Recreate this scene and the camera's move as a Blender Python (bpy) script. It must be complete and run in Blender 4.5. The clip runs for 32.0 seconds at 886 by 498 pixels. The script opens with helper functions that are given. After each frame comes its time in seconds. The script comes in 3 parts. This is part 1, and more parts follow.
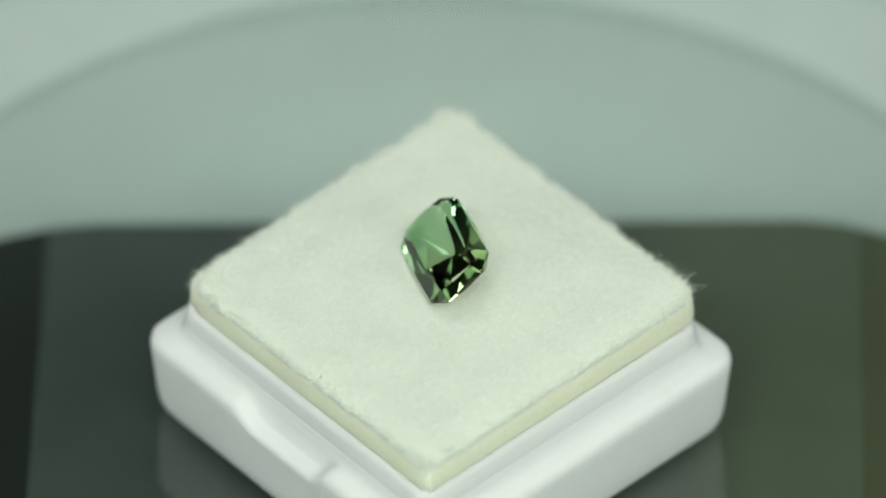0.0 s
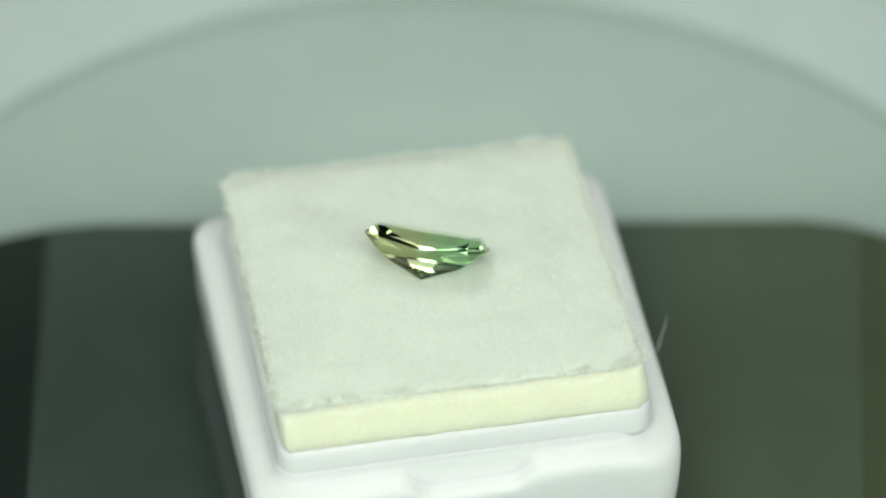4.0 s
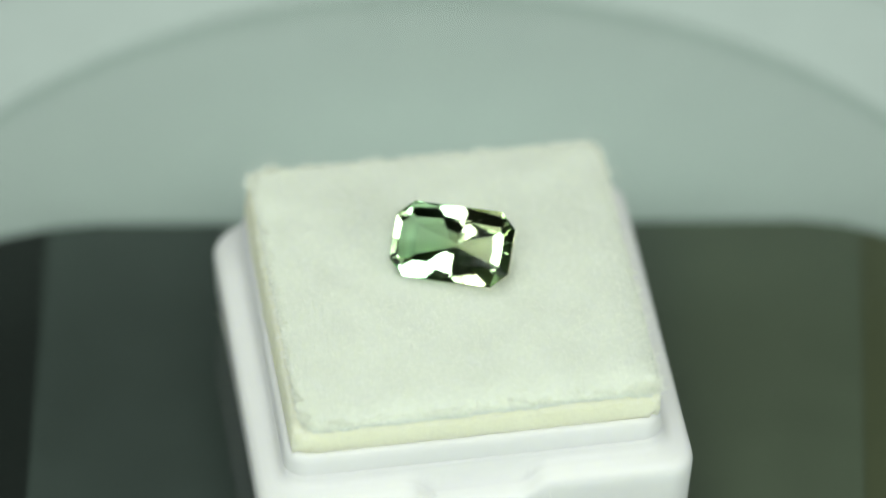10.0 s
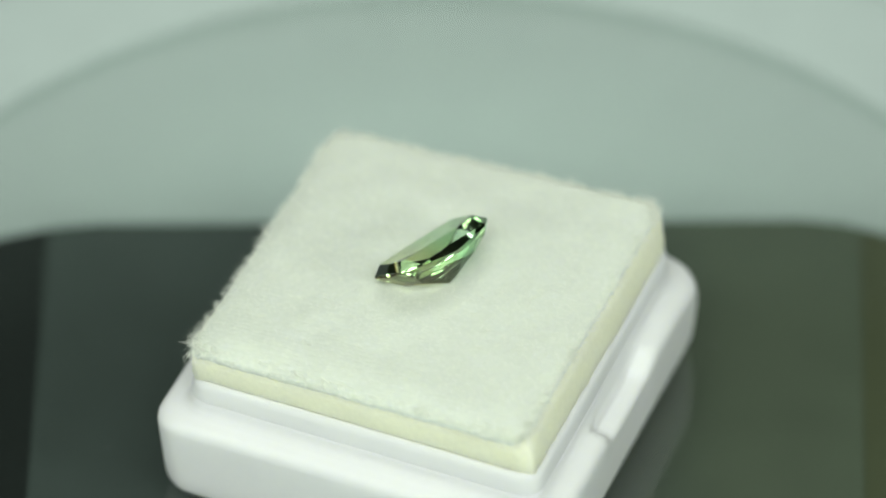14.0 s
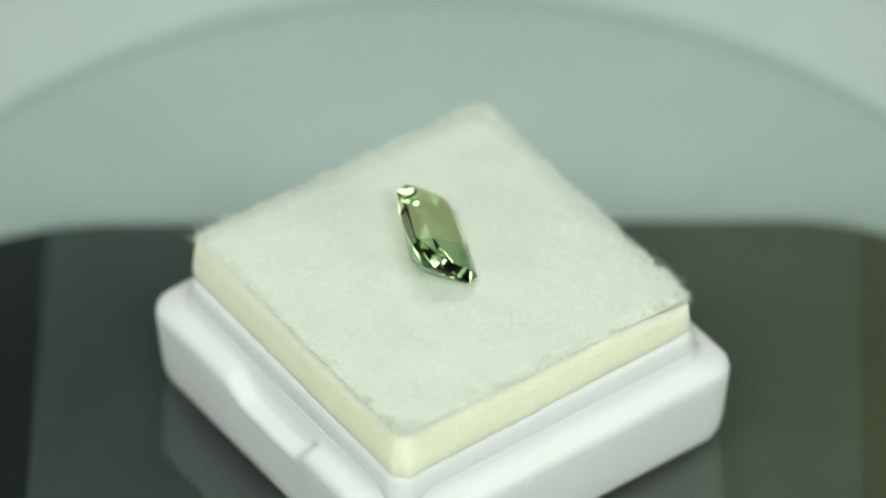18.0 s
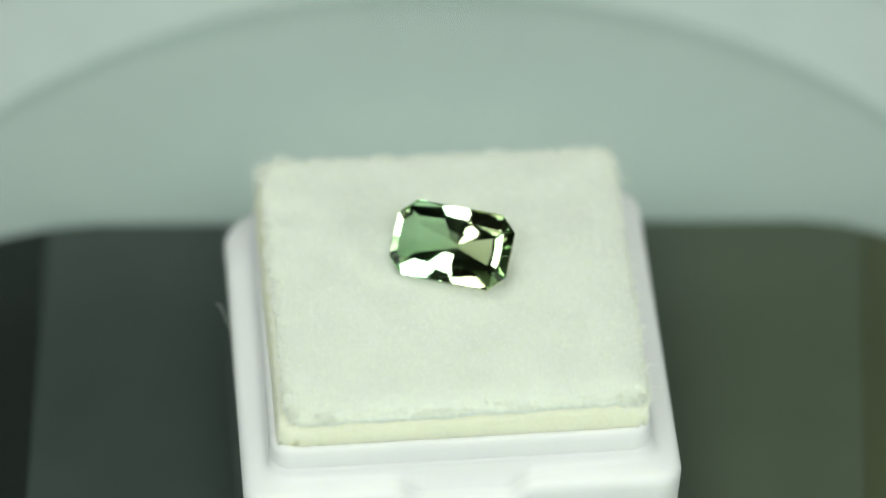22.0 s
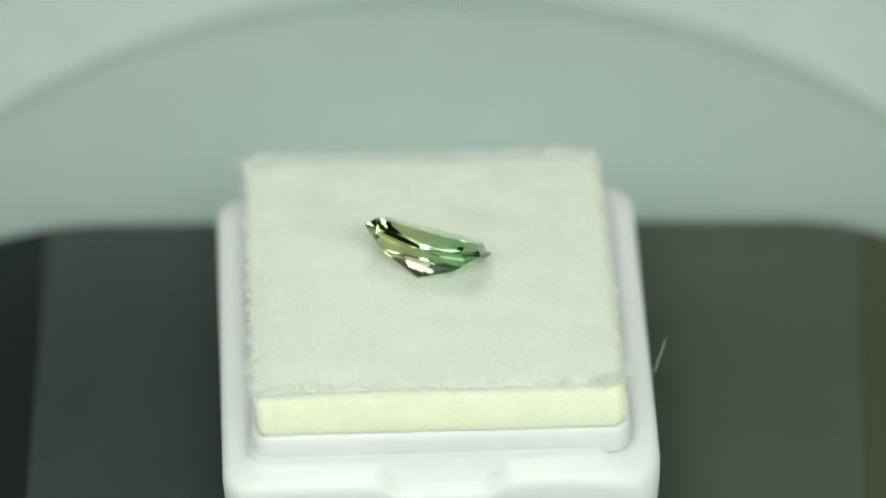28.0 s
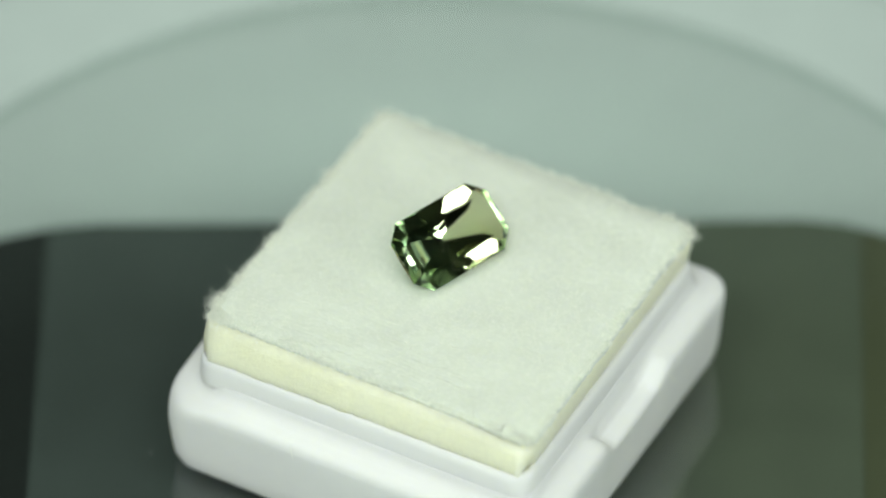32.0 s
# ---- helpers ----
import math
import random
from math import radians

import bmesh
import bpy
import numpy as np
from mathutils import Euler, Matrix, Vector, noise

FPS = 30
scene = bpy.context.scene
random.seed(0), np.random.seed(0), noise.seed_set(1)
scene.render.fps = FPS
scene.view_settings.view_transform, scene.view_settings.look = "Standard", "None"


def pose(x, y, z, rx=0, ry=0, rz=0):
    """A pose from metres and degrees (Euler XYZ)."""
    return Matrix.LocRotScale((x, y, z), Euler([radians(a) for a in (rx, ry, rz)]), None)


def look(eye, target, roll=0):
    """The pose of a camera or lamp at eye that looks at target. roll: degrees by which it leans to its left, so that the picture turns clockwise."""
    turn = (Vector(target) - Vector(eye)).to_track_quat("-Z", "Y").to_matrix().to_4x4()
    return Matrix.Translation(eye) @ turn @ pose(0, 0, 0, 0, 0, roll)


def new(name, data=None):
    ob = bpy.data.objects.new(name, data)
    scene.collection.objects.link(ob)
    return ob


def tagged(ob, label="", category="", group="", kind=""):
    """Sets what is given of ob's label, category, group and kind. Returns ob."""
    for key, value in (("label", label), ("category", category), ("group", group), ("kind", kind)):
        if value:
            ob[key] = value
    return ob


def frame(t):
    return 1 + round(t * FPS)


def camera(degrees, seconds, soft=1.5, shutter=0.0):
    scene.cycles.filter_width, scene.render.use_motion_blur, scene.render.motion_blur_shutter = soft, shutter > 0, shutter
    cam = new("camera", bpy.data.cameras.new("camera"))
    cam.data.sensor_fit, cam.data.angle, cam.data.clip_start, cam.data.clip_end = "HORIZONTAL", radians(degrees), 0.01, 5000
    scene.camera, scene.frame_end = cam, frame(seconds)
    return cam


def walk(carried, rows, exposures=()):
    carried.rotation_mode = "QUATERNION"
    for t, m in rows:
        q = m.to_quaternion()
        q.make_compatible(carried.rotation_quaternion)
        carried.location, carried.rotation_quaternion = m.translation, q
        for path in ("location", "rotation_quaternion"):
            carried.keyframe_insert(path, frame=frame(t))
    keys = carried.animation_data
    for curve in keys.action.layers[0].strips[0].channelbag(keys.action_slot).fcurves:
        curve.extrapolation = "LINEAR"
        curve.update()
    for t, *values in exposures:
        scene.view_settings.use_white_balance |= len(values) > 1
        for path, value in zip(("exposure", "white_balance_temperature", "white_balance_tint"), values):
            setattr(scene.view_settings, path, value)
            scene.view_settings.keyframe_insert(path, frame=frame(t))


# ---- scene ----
# ---- camera: on a stand, still, a long macro lens looking down on the turntable ----
MM = 0.001
SECONDS = 32.0
PERIOD = 11.8667          # seconds for one turn of the disc
START = -2.918            # degrees that the disc is turned at the start
PITCH = radians(42.553)
REACH = 0.36677
cam = camera(9.7748, SECONDS, soft=1.8)
EYE = Vector((0.000194, -REACH * math.cos(PITCH) + 0.0113765 * math.sin(PITCH),
              REACH * math.sin(PITCH) + 0.0113765 * math.cos(PITCH)))
AIM = EYE + REACH * Vector((0, math.cos(PITCH), -math.sin(PITCH)))
walk(cam, [(0.0, look(EYE, AIM)), (SECONDS, look(EYE, AIM))], exposures=[
    (0.0, -0.10, 6500, 10), (0.5, 0.04, 6500, 12), (1.0, 0.16, 6500, 16), (1.5, 0.13, 6500, 15), (2.0, 0.09, 6500, 14),
    (3.0, 0.03, 6500, 11), (6.0, 0.0, 6500, 10), (SECONDS, 0.0, 6500, 10)])
cam.data.dof.use_dof = True
cam.data.dof.focus_distance = 0.353
cam.data.dof.aperture_fstop = 14.0

# ---- light: two soft lamps over the camera, one low on each side, one overhead, a dim room ----
world = bpy.data.worlds.new("room_air")
scene.world = world
world.use_nodes = True
world.node_tree.nodes["Background"].inputs["Color"].default_value = (0.5, 0.56, 0.52, 1)
world.node_tree.nodes["Background"].inputs["Strength"].default_value = 0.02


LAMP_TINT = (0.915, 1.0, 0.935)


def area_lamp(name, eye, target, width, depth, power, colour):
    data = bpy.data.lights.new(name, "AREA")
    data.shape, data.size, data.size_y, data.energy, data.color = "RECTANGLE", width, depth, power, colour
    ob = new(name, data)
    ob.matrix_world = look(eye, target)
    return ob


area_lamp("front_lamp_light", (-0.130, -0.424, 0.529), (0, 0, 0), 0.25, 0.24, 1.60, LAMP_TINT)
area_lamp("front_lamp_light", (0.130, -0.424, 0.529), (0, 0, 0), 0.25, 0.24, 1.65, LAMP_TINT)
area_lamp("side_lamp_light", (-0.483, -0.405, 0.281), (0, 0, 0), 0.20, 0.20, 0.85, LAMP_TINT)
area_lamp("side_lamp_light", (0.483, -0.405, 0.281), (0, 0, 0), 0.20, 0.20, 1.15, LAMP_TINT)
area_lamp("overhead_lamp_light", (-0.05, 0.08, 0.70), (0, 0, 0), 0.42, 0.30, 1.5, LAMP_TINT)


# ---- materials ----
def material(name, base, rough=0.5, vary=0.08, scale=900.0, bump=0.0, bump_scale=4000.0, metal=0.0, spec=0.5,
             subsurface=0.0, sss_radius=0.0008):
    """A plain surface with grain at two scales; the scales are in waves per metre."""
    m = bpy.data.materials.new(name)
    m.use_nodes = True
    nt = m.node_tree
    b = nt.nodes["Principled BSDF"]
    b.inputs["Roughness"].default_value = rough
    b.inputs["Metallic"].default_value = metal
    b.inputs["Specular IOR Level"].default_value = spec
    tc = nt.nodes.new("ShaderNodeTexCoord")
    fine = nt.nodes.new("ShaderNodeTexNoise")
    fine.inputs["Scale"].default_value, fine.inputs["Detail"].default_value = scale, 5
    wide = nt.nodes.new("ShaderNodeTexNoise")
    wide.inputs["Scale"].default_value, wide.inputs["Detail"].default_value = scale * 0.12, 3
    both = nt.nodes.new("ShaderNodeMath")
    both.operation = "ADD"
    ramp = nt.nodes.new("ShaderNodeMapRange")
    ramp.inputs["From Min"].default_value, ramp.inputs["From Max"].default_value = 0.6, 1.4
    ramp.inputs["To Min"].default_value, ramp.inputs["To Max"].default_value = 1 - vary, 1 + vary
    tint = nt.nodes.new("ShaderNodeMix")
    tint.data_type, tint.blend_type = "RGBA", "MULTIPLY"
    tint.inputs["Factor"].default_value = 1.0
    tint.inputs["A"].default_value = (*base, 1)
    for n in (fine, wide):
        nt.links.new(tc.outputs["Object"], n.inputs["Vector"])
    nt.links.new(fine.outputs["Fac"], both.inputs[0])
    nt.links.new(wide.outputs["Fac"], both.inputs[1])
    nt.links.new(both.outputs[0], ramp.inputs["Value"])
    nt.links.new(ramp.outputs["Result"], tint.inputs["B"])
    nt.links.new(tint.outputs["Result"], b.inputs["Base Color"])
    if bump:
        rough_noise = nt.nodes.new("ShaderNodeTexNoise")
        rough_noise.inputs["Scale"].default_value, rough_noise.inputs["Detail"].default_value = bump_scale, 4
        nt.links.new(tc.outputs["Object"], rough_noise.inputs["Vector"])
        bp = nt.nodes.new("ShaderNodeBump")
        bp.inputs["Strength"].default_value, bp.inputs["Distance"].default_value = 1.0, bump
        nt.links.new(rough_noise.outputs["Fac"], bp.inputs["Height"])
        nt.links.new(bp.outputs["Normal"], b.inputs["Normal"])
    if subsurface:
        b.inputs["Subsurface Weight"].default_value = subsurface
        b.inputs["Subsurface Radius"].default_value = (1.0, 1.0, 0.8)
        b.inputs["Subsurface Scale"].default_value = sss_radius
    return m


def clear_acrylic(name, gloss, colour=(0.95, 0.965, 0.955)):
    """Clear sheet: light goes straight through; its upper face mirrors the surroundings faintly."""
    m = bpy.data.materials.new(name)
    m.use_nodes = True
    nt = m.node_tree
    nt.nodes.remove(nt.nodes["Principled BSDF"])
    out = nt.nodes["Material Output"]
    clear = nt.nodes.new("ShaderNodeBsdfTransparent")
    clear.inputs["Color"].default_value = (*colour, 1)
    if not gloss:
        nt.links.new(clear.outputs["BSDF"], out.inputs["Surface"])
        return m
    mirror = nt.nodes.new("ShaderNodeBsdfGlossy")
    mirror.inputs["Roughness"].default_value = 0.03
    fresnel = nt.nodes.new("ShaderNodeFresnel")
    fresnel.inputs["IOR"].default_value = 2.0
    mix = nt.nodes.new("ShaderNodeMixShader")
    nt.links.new(fresnel.outputs["Fac"], mix.inputs["Fac"])
    nt.links.new(clear.outputs["BSDF"], mix.inputs[1])
    nt.links.new(mirror.outputs["BSDF"], mix.inputs[2])
    nt.links.new(mix.outputs["Shader"], out.inputs["Surface"])
    return m


GREEN_END, GREEN_SIDE, BEIGE_SIDE, BEIGE_END = (0.76, 0.965, 0.77), (0.80, 0.975, 0.80), (0.98, 0.97, 0.78), (0.99, 0.96, 0.77)


def gem_material():
    """Bicolour tourmaline: green at one end, beige at the other."""
    m = bpy.data.materials.new("green_tourmaline")
    m.use_nodes = True
    nt = m.node_tree
    nt.nodes.remove(nt.nodes["Principled BSDF"])
    tc = nt.nodes.new("ShaderNodeTexCoord")
    place = nt.nodes.new("ShaderNodeSeparateXYZ")
    nt.links.new(tc.outputs["Object"], place.inputs["Vector"])
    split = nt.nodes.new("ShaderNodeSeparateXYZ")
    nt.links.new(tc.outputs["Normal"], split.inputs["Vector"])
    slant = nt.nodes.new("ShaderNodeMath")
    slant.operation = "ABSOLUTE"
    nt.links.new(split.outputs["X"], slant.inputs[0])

    def step_of(socket, low, high):
        step = nt.nodes.new("ShaderNodeMapRange")
        step.interpolation_type = "SMOOTHSTEP"
        step.inputs["From Min"].default_value, step.inputs["From Max"].default_value = low, high
        nt.links.new(socket, step.inputs["Value"])
        return step.outputs["Result"]

    def mixed(factor, first, second):
        mix = nt.nodes.new("ShaderNodeMix")
        mix.data_type = "RGBA"
        nt.links.new(factor, mix.inputs["Factor"])
        for value, key in ((first, "A"), (second, "B")):
            if isinstance(value, tuple):
                mix.inputs[key].default_value = (*value, 1)
            else:
                nt.links.new(value, mix.inputs[key])
        return mix.outputs["Result"]

    ends = mixed(step_of(place.outputs["X"], -0.0006, 0.0006), GREEN_END, BEIGE_END)
    # steep end facets orange-brown: the stone's brown ends, plus painted-in orange flashes
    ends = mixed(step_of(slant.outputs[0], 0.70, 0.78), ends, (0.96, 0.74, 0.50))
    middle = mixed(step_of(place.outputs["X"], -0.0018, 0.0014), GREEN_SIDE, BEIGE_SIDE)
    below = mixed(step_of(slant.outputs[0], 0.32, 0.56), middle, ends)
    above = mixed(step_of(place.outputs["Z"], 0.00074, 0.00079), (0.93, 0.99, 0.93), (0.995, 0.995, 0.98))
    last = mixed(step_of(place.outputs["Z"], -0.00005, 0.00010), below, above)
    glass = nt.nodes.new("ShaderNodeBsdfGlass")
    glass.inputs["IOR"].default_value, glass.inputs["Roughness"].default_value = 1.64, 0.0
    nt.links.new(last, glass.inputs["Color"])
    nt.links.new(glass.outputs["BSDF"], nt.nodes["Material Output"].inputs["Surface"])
    return m


def fibre_material(name, base):
    """Thin pale hair: most of the light is thrown back, some shines through; its tint varies from place to place."""
    m = bpy.data.materials.new(name)
    m.use_nodes = True
    nt = m.node_tree
    nt.nodes.remove(nt.nodes["Principled BSDF"])
    tc = nt.nodes.new("ShaderNodeTexCoord")
    grain = nt.nodes.new("ShaderNodeTexNoise")
    grain.inputs["Scale"].default_value = 900
    tint = nt.nodes.new("ShaderNodeMix")
    tint.data_type = "RGBA"
    tint.inputs["A"].default_value = (*[c * 0.95 for c in base], 1)
    tint.inputs["B"].default_value = (*base, 1)
    front, through_light = nt.nodes.new("ShaderNodeBsdfDiffuse"), nt.nodes.new("ShaderNodeBsdfTranslucent")
    mix = nt.nodes.new("ShaderNodeMixShader")
    mix.inputs["Fac"].default_value = 0.12
    nt.links.new(tc.outputs["Object"], grain.inputs["Vector"])
    nt.links.new(grain.outputs["Fac"], tint.inputs["Factor"])
    nt.links.new(tint.outputs["Result"], front.inputs["Color"])
    nt.links.new(tint.outputs["Result"], through_light.inputs["Color"])
    nt.links.new(front.outputs["BSDF"], mix.inputs[1])
    nt.links.new(through_light.outputs["BSDF"], mix.inputs[2])
    nt.links.new(mix.outputs["Shader"], nt.nodes["Material Output"].inputs["Surface"])
    return m


def painted_reflection(m, other, x0, x1):
    """Paints a reflection: surface colour changes to another between two places along its length."""
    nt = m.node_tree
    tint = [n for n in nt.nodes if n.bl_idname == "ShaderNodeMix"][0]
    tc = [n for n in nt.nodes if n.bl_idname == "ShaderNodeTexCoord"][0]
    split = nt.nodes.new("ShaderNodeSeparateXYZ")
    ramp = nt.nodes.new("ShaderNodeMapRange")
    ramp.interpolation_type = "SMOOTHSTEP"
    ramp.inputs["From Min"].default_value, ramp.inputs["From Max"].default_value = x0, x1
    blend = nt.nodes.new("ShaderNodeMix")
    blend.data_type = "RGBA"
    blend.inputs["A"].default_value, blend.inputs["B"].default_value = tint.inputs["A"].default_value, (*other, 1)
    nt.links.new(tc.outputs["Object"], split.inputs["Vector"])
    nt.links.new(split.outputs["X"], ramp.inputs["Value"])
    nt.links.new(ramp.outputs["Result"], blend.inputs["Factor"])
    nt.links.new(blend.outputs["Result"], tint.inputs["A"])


WHITE_PLASTIC = material("white_plastic", (0.765, 0.765, 0.755), 0.5, 0.02, 500, 0.00002, 700, spec=0.35, subsurface=0.35, sss_radius=0.0008)
FELT = material("white_felt", (0.73, 0.765, 0.67), 0.95, 0.05, 2600, 0.000022, 2600, spec=0.1, subsurface=0.5, sss_radius=0.0004)
FIBRE = fibre_material("felt_fibre", (0.97, 0.985, 0.895))
FOAM = material("yellow_foam", (0.905, 0.905, 0.66), 0.9, 0.05, 3000, 0.00008, 4500, spec=0.2, subsurface=0.7, sss_radius=0.0020)
HOUSING = material("pale_grey_plastic", (0.552, 0.635, 0.598), 0.45, 0.04, 300, 0.00002, 1500)
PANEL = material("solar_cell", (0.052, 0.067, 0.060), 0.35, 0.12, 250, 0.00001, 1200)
# the room's olive reflection, painted into the cell's colour towards +x
painted_reflection(PANEL, (0.086, 0.106, 0.073), 0.006, 0.022)
PANEL_EDGE = material("black_panel_edge", (0.010, 0.014, 0.012), 0.4, 0.1, 250)
PANEL_BROWN = material("brown_panel_edge", (0.068, 0.078, 0.041), 0.4, 0.1, 250)
TABLE = material("white_laminate", (0.62, 0.68, 0.65), 0.5, 0.04, 60, 0.00002, 800)
WALL = material("wall_paint", (0.20, 0.21, 0.17), 0.8, 0.06, 4, 0.0005, 120)
DARK_WALL = material("floor_boards", (0.16, 0.13, 0.10), 0.6, 0.12, 6, 0.0005, 60)
ACRYLIC = clear_acrylic("clear_acrylic_side", False)
ACRYLIC_EDGE = clear_acrylic("clear_acrylic_edge", False, (0.80, 0.84, 0.82))
ACRYLIC_TOP = clear_acrylic("clear_acrylic_top", True)
GEM = gem_material()
DUST = material("dust", (0.24, 0.26, 0.24), 0.9, 0.1, 900)


# ---- helpers for meshes, written in millimetres ----
def part(name, bm, mat, parent=None, label="", smooth=True, kind=""):
    """Links a bmesh, drawn in millimetres, as one mesh object."""
    bmesh.ops.scale(bm, vec=(MM, MM, MM), verts=bm.verts)
    bmesh.ops.recalc_face_normals(bm, faces=bm.faces)
    me = bpy.data.meshes.new(name)
    bm.to_mesh(me)
    bm.free()
    me.materials.append(mat)
    for poly in me.polygons:
        poly.use_smooth = smooth
    ob = new(name, me)
    if parent:
        ob.parent = parent
    if label or kind:
        tagged(ob, label=label, kind=kind)
    return ob


def thing(name, label, category, group=""):
    return tagged(new(name), label=label, category=category, group=group)


def rounded_square(half, radius, z, soft_corner=0.0, corner_steps=8, side_steps=48):
    """Points round a square with round corners; soft_corner adds to the radius of its first corner."""
    pts = []
    radii = (radius + soft_corner, radius, radius, radius)

    def centre_of(k):
        inner = half - radii[k]
        return (inner if k in (0, 3) else -inner, inner if k in (0, 1) else -inner)

    for k in range(4):
        radius = radii[k]
        base = math.pi / 2 * k
        c = centre_of(k)
        for i in range(corner_steps + 1):
            a = base + math.pi / 2 * i / corner_steps
            pts.append((c[0] + radius * math.cos(a), c[1] + radius * math.sin(a)))
        nk = (k + 1) % 4
        d = centre_of(nk)
        a = base + math.pi / 2
        p0 = (c[0] + radius * math.cos(a), c[1] + radius * math.sin(a))
        p1 = (d[0] + radii[nk] * math.cos(a), d[1] + radii[nk] * math.sin(a))
        for i in range(1, side_steps):
            f = i / side_steps
            pts.append((p0[0] + (p1[0] - p0[0]) * f, p0[1] + (p1[1] - p0[1]) * f))
    return [Vector((x, y, z)) for x, y in pts]


def loft(bm, rings, cap_start=True, cap_end=True):
    rows = [[bm.verts.new(p) for p in ring] for ring in rings]
    n = len(rows[0])
    for a, b in zip(rows, rows[1:]):
        for i in range(n):
            bm.faces.new((a[i], a[(i + 1) % n], b[(i + 1) % n], b[i]))
    if cap_start:
        bm.faces.new(rows[0][::-1])
    if cap_end:
        bm.faces.new(rows[-1])
    return rows


def slab(bm, x0, y0, z0, x1, y1, z1):
    vs = bmesh.ops.create_cube(bm, size=1)["verts"]
    for v in vs:
        v.co = Vector(((x0 + x1) / 2 + v.co.x * (x1 - x0), (y0 + y1) / 2 + v.co.y * (y1 - y0), (z0 + z1) / 2 + v.co.z * (z1 - z0)))
    return vs


def smoothstep(a, b, x):
    t = min(1.0, max(0.0, (x - a) / (b - a)))
    return t * t * (3 - 2 * t)


def circle(radius, z, n=128):
    return [Vector((radius * math.cos(2 * math.pi * i / n), radius * math.sin(2 * math.pi * i / n), z)) for i in range(n)]


# ---- the room: plain walls, floor and ceiling that close the place ----
def wall_slab(name, lo, hi, mat, label):
    bm = bmesh.new()
    slab(bm, *[v * 1000 for v in lo], *[v * 1000 for v in hi])
    return tagged(part(name, bm, mat, smooth=False), label=label, kind="structure")


wall_slab("floor", (-2, -2, -0.88), (2, 2, -0.78), DARK_WALL, "dark brown wooden floor of the room")
wall_slab("ceiling", (-2, -2, 1.7), (2, 2, 1.8), WALL, "dull pale ceiling of the room")
wall_slab("wall_north", (-2, 2.0, -0.78), (2, 2.1, 1.7), WALL, "dull grey-beige painted room wall")
wall_slab("wall_south", (-2, -2.1, -0.78), (2, -2.0, 1.7), WALL, "dull grey-beige painted room wall")
wall_slab("wall_east", (2.0, -2, -0.78), (2.1, 2, 1.7), WALL, "dull grey-beige painted room wall")
wall_slab("wall_west", (-2.1, -2, -0.78), (-2.0, 2, 1.7), WALL, "dull grey-beige painted room wall")


def table():
    ob = thing("table", "pale grey-white laminate table under the turntable", "table")
    ob.location = (0, 0.1, -0.78)
    bm = bmesh.new()
    vs = slab(bm, -600, -400, 730, 600, 400, 755)
    bmesh.ops.bevel(bm, geom=bm.edges[:], offset=3, segments=2, affect="EDGES", profile=0.5)
    part("tabletop", bm, TABLE, ob)
    for x in (-540, 540):
        for y in (-340, 340):
            bm = bmesh.new()
            slab(bm, x - 22, y - 22, 0, x + 22, y + 22, 729.5)
            part("leg", bm, TABLE, ob, smooth=False)
    return ob


table()


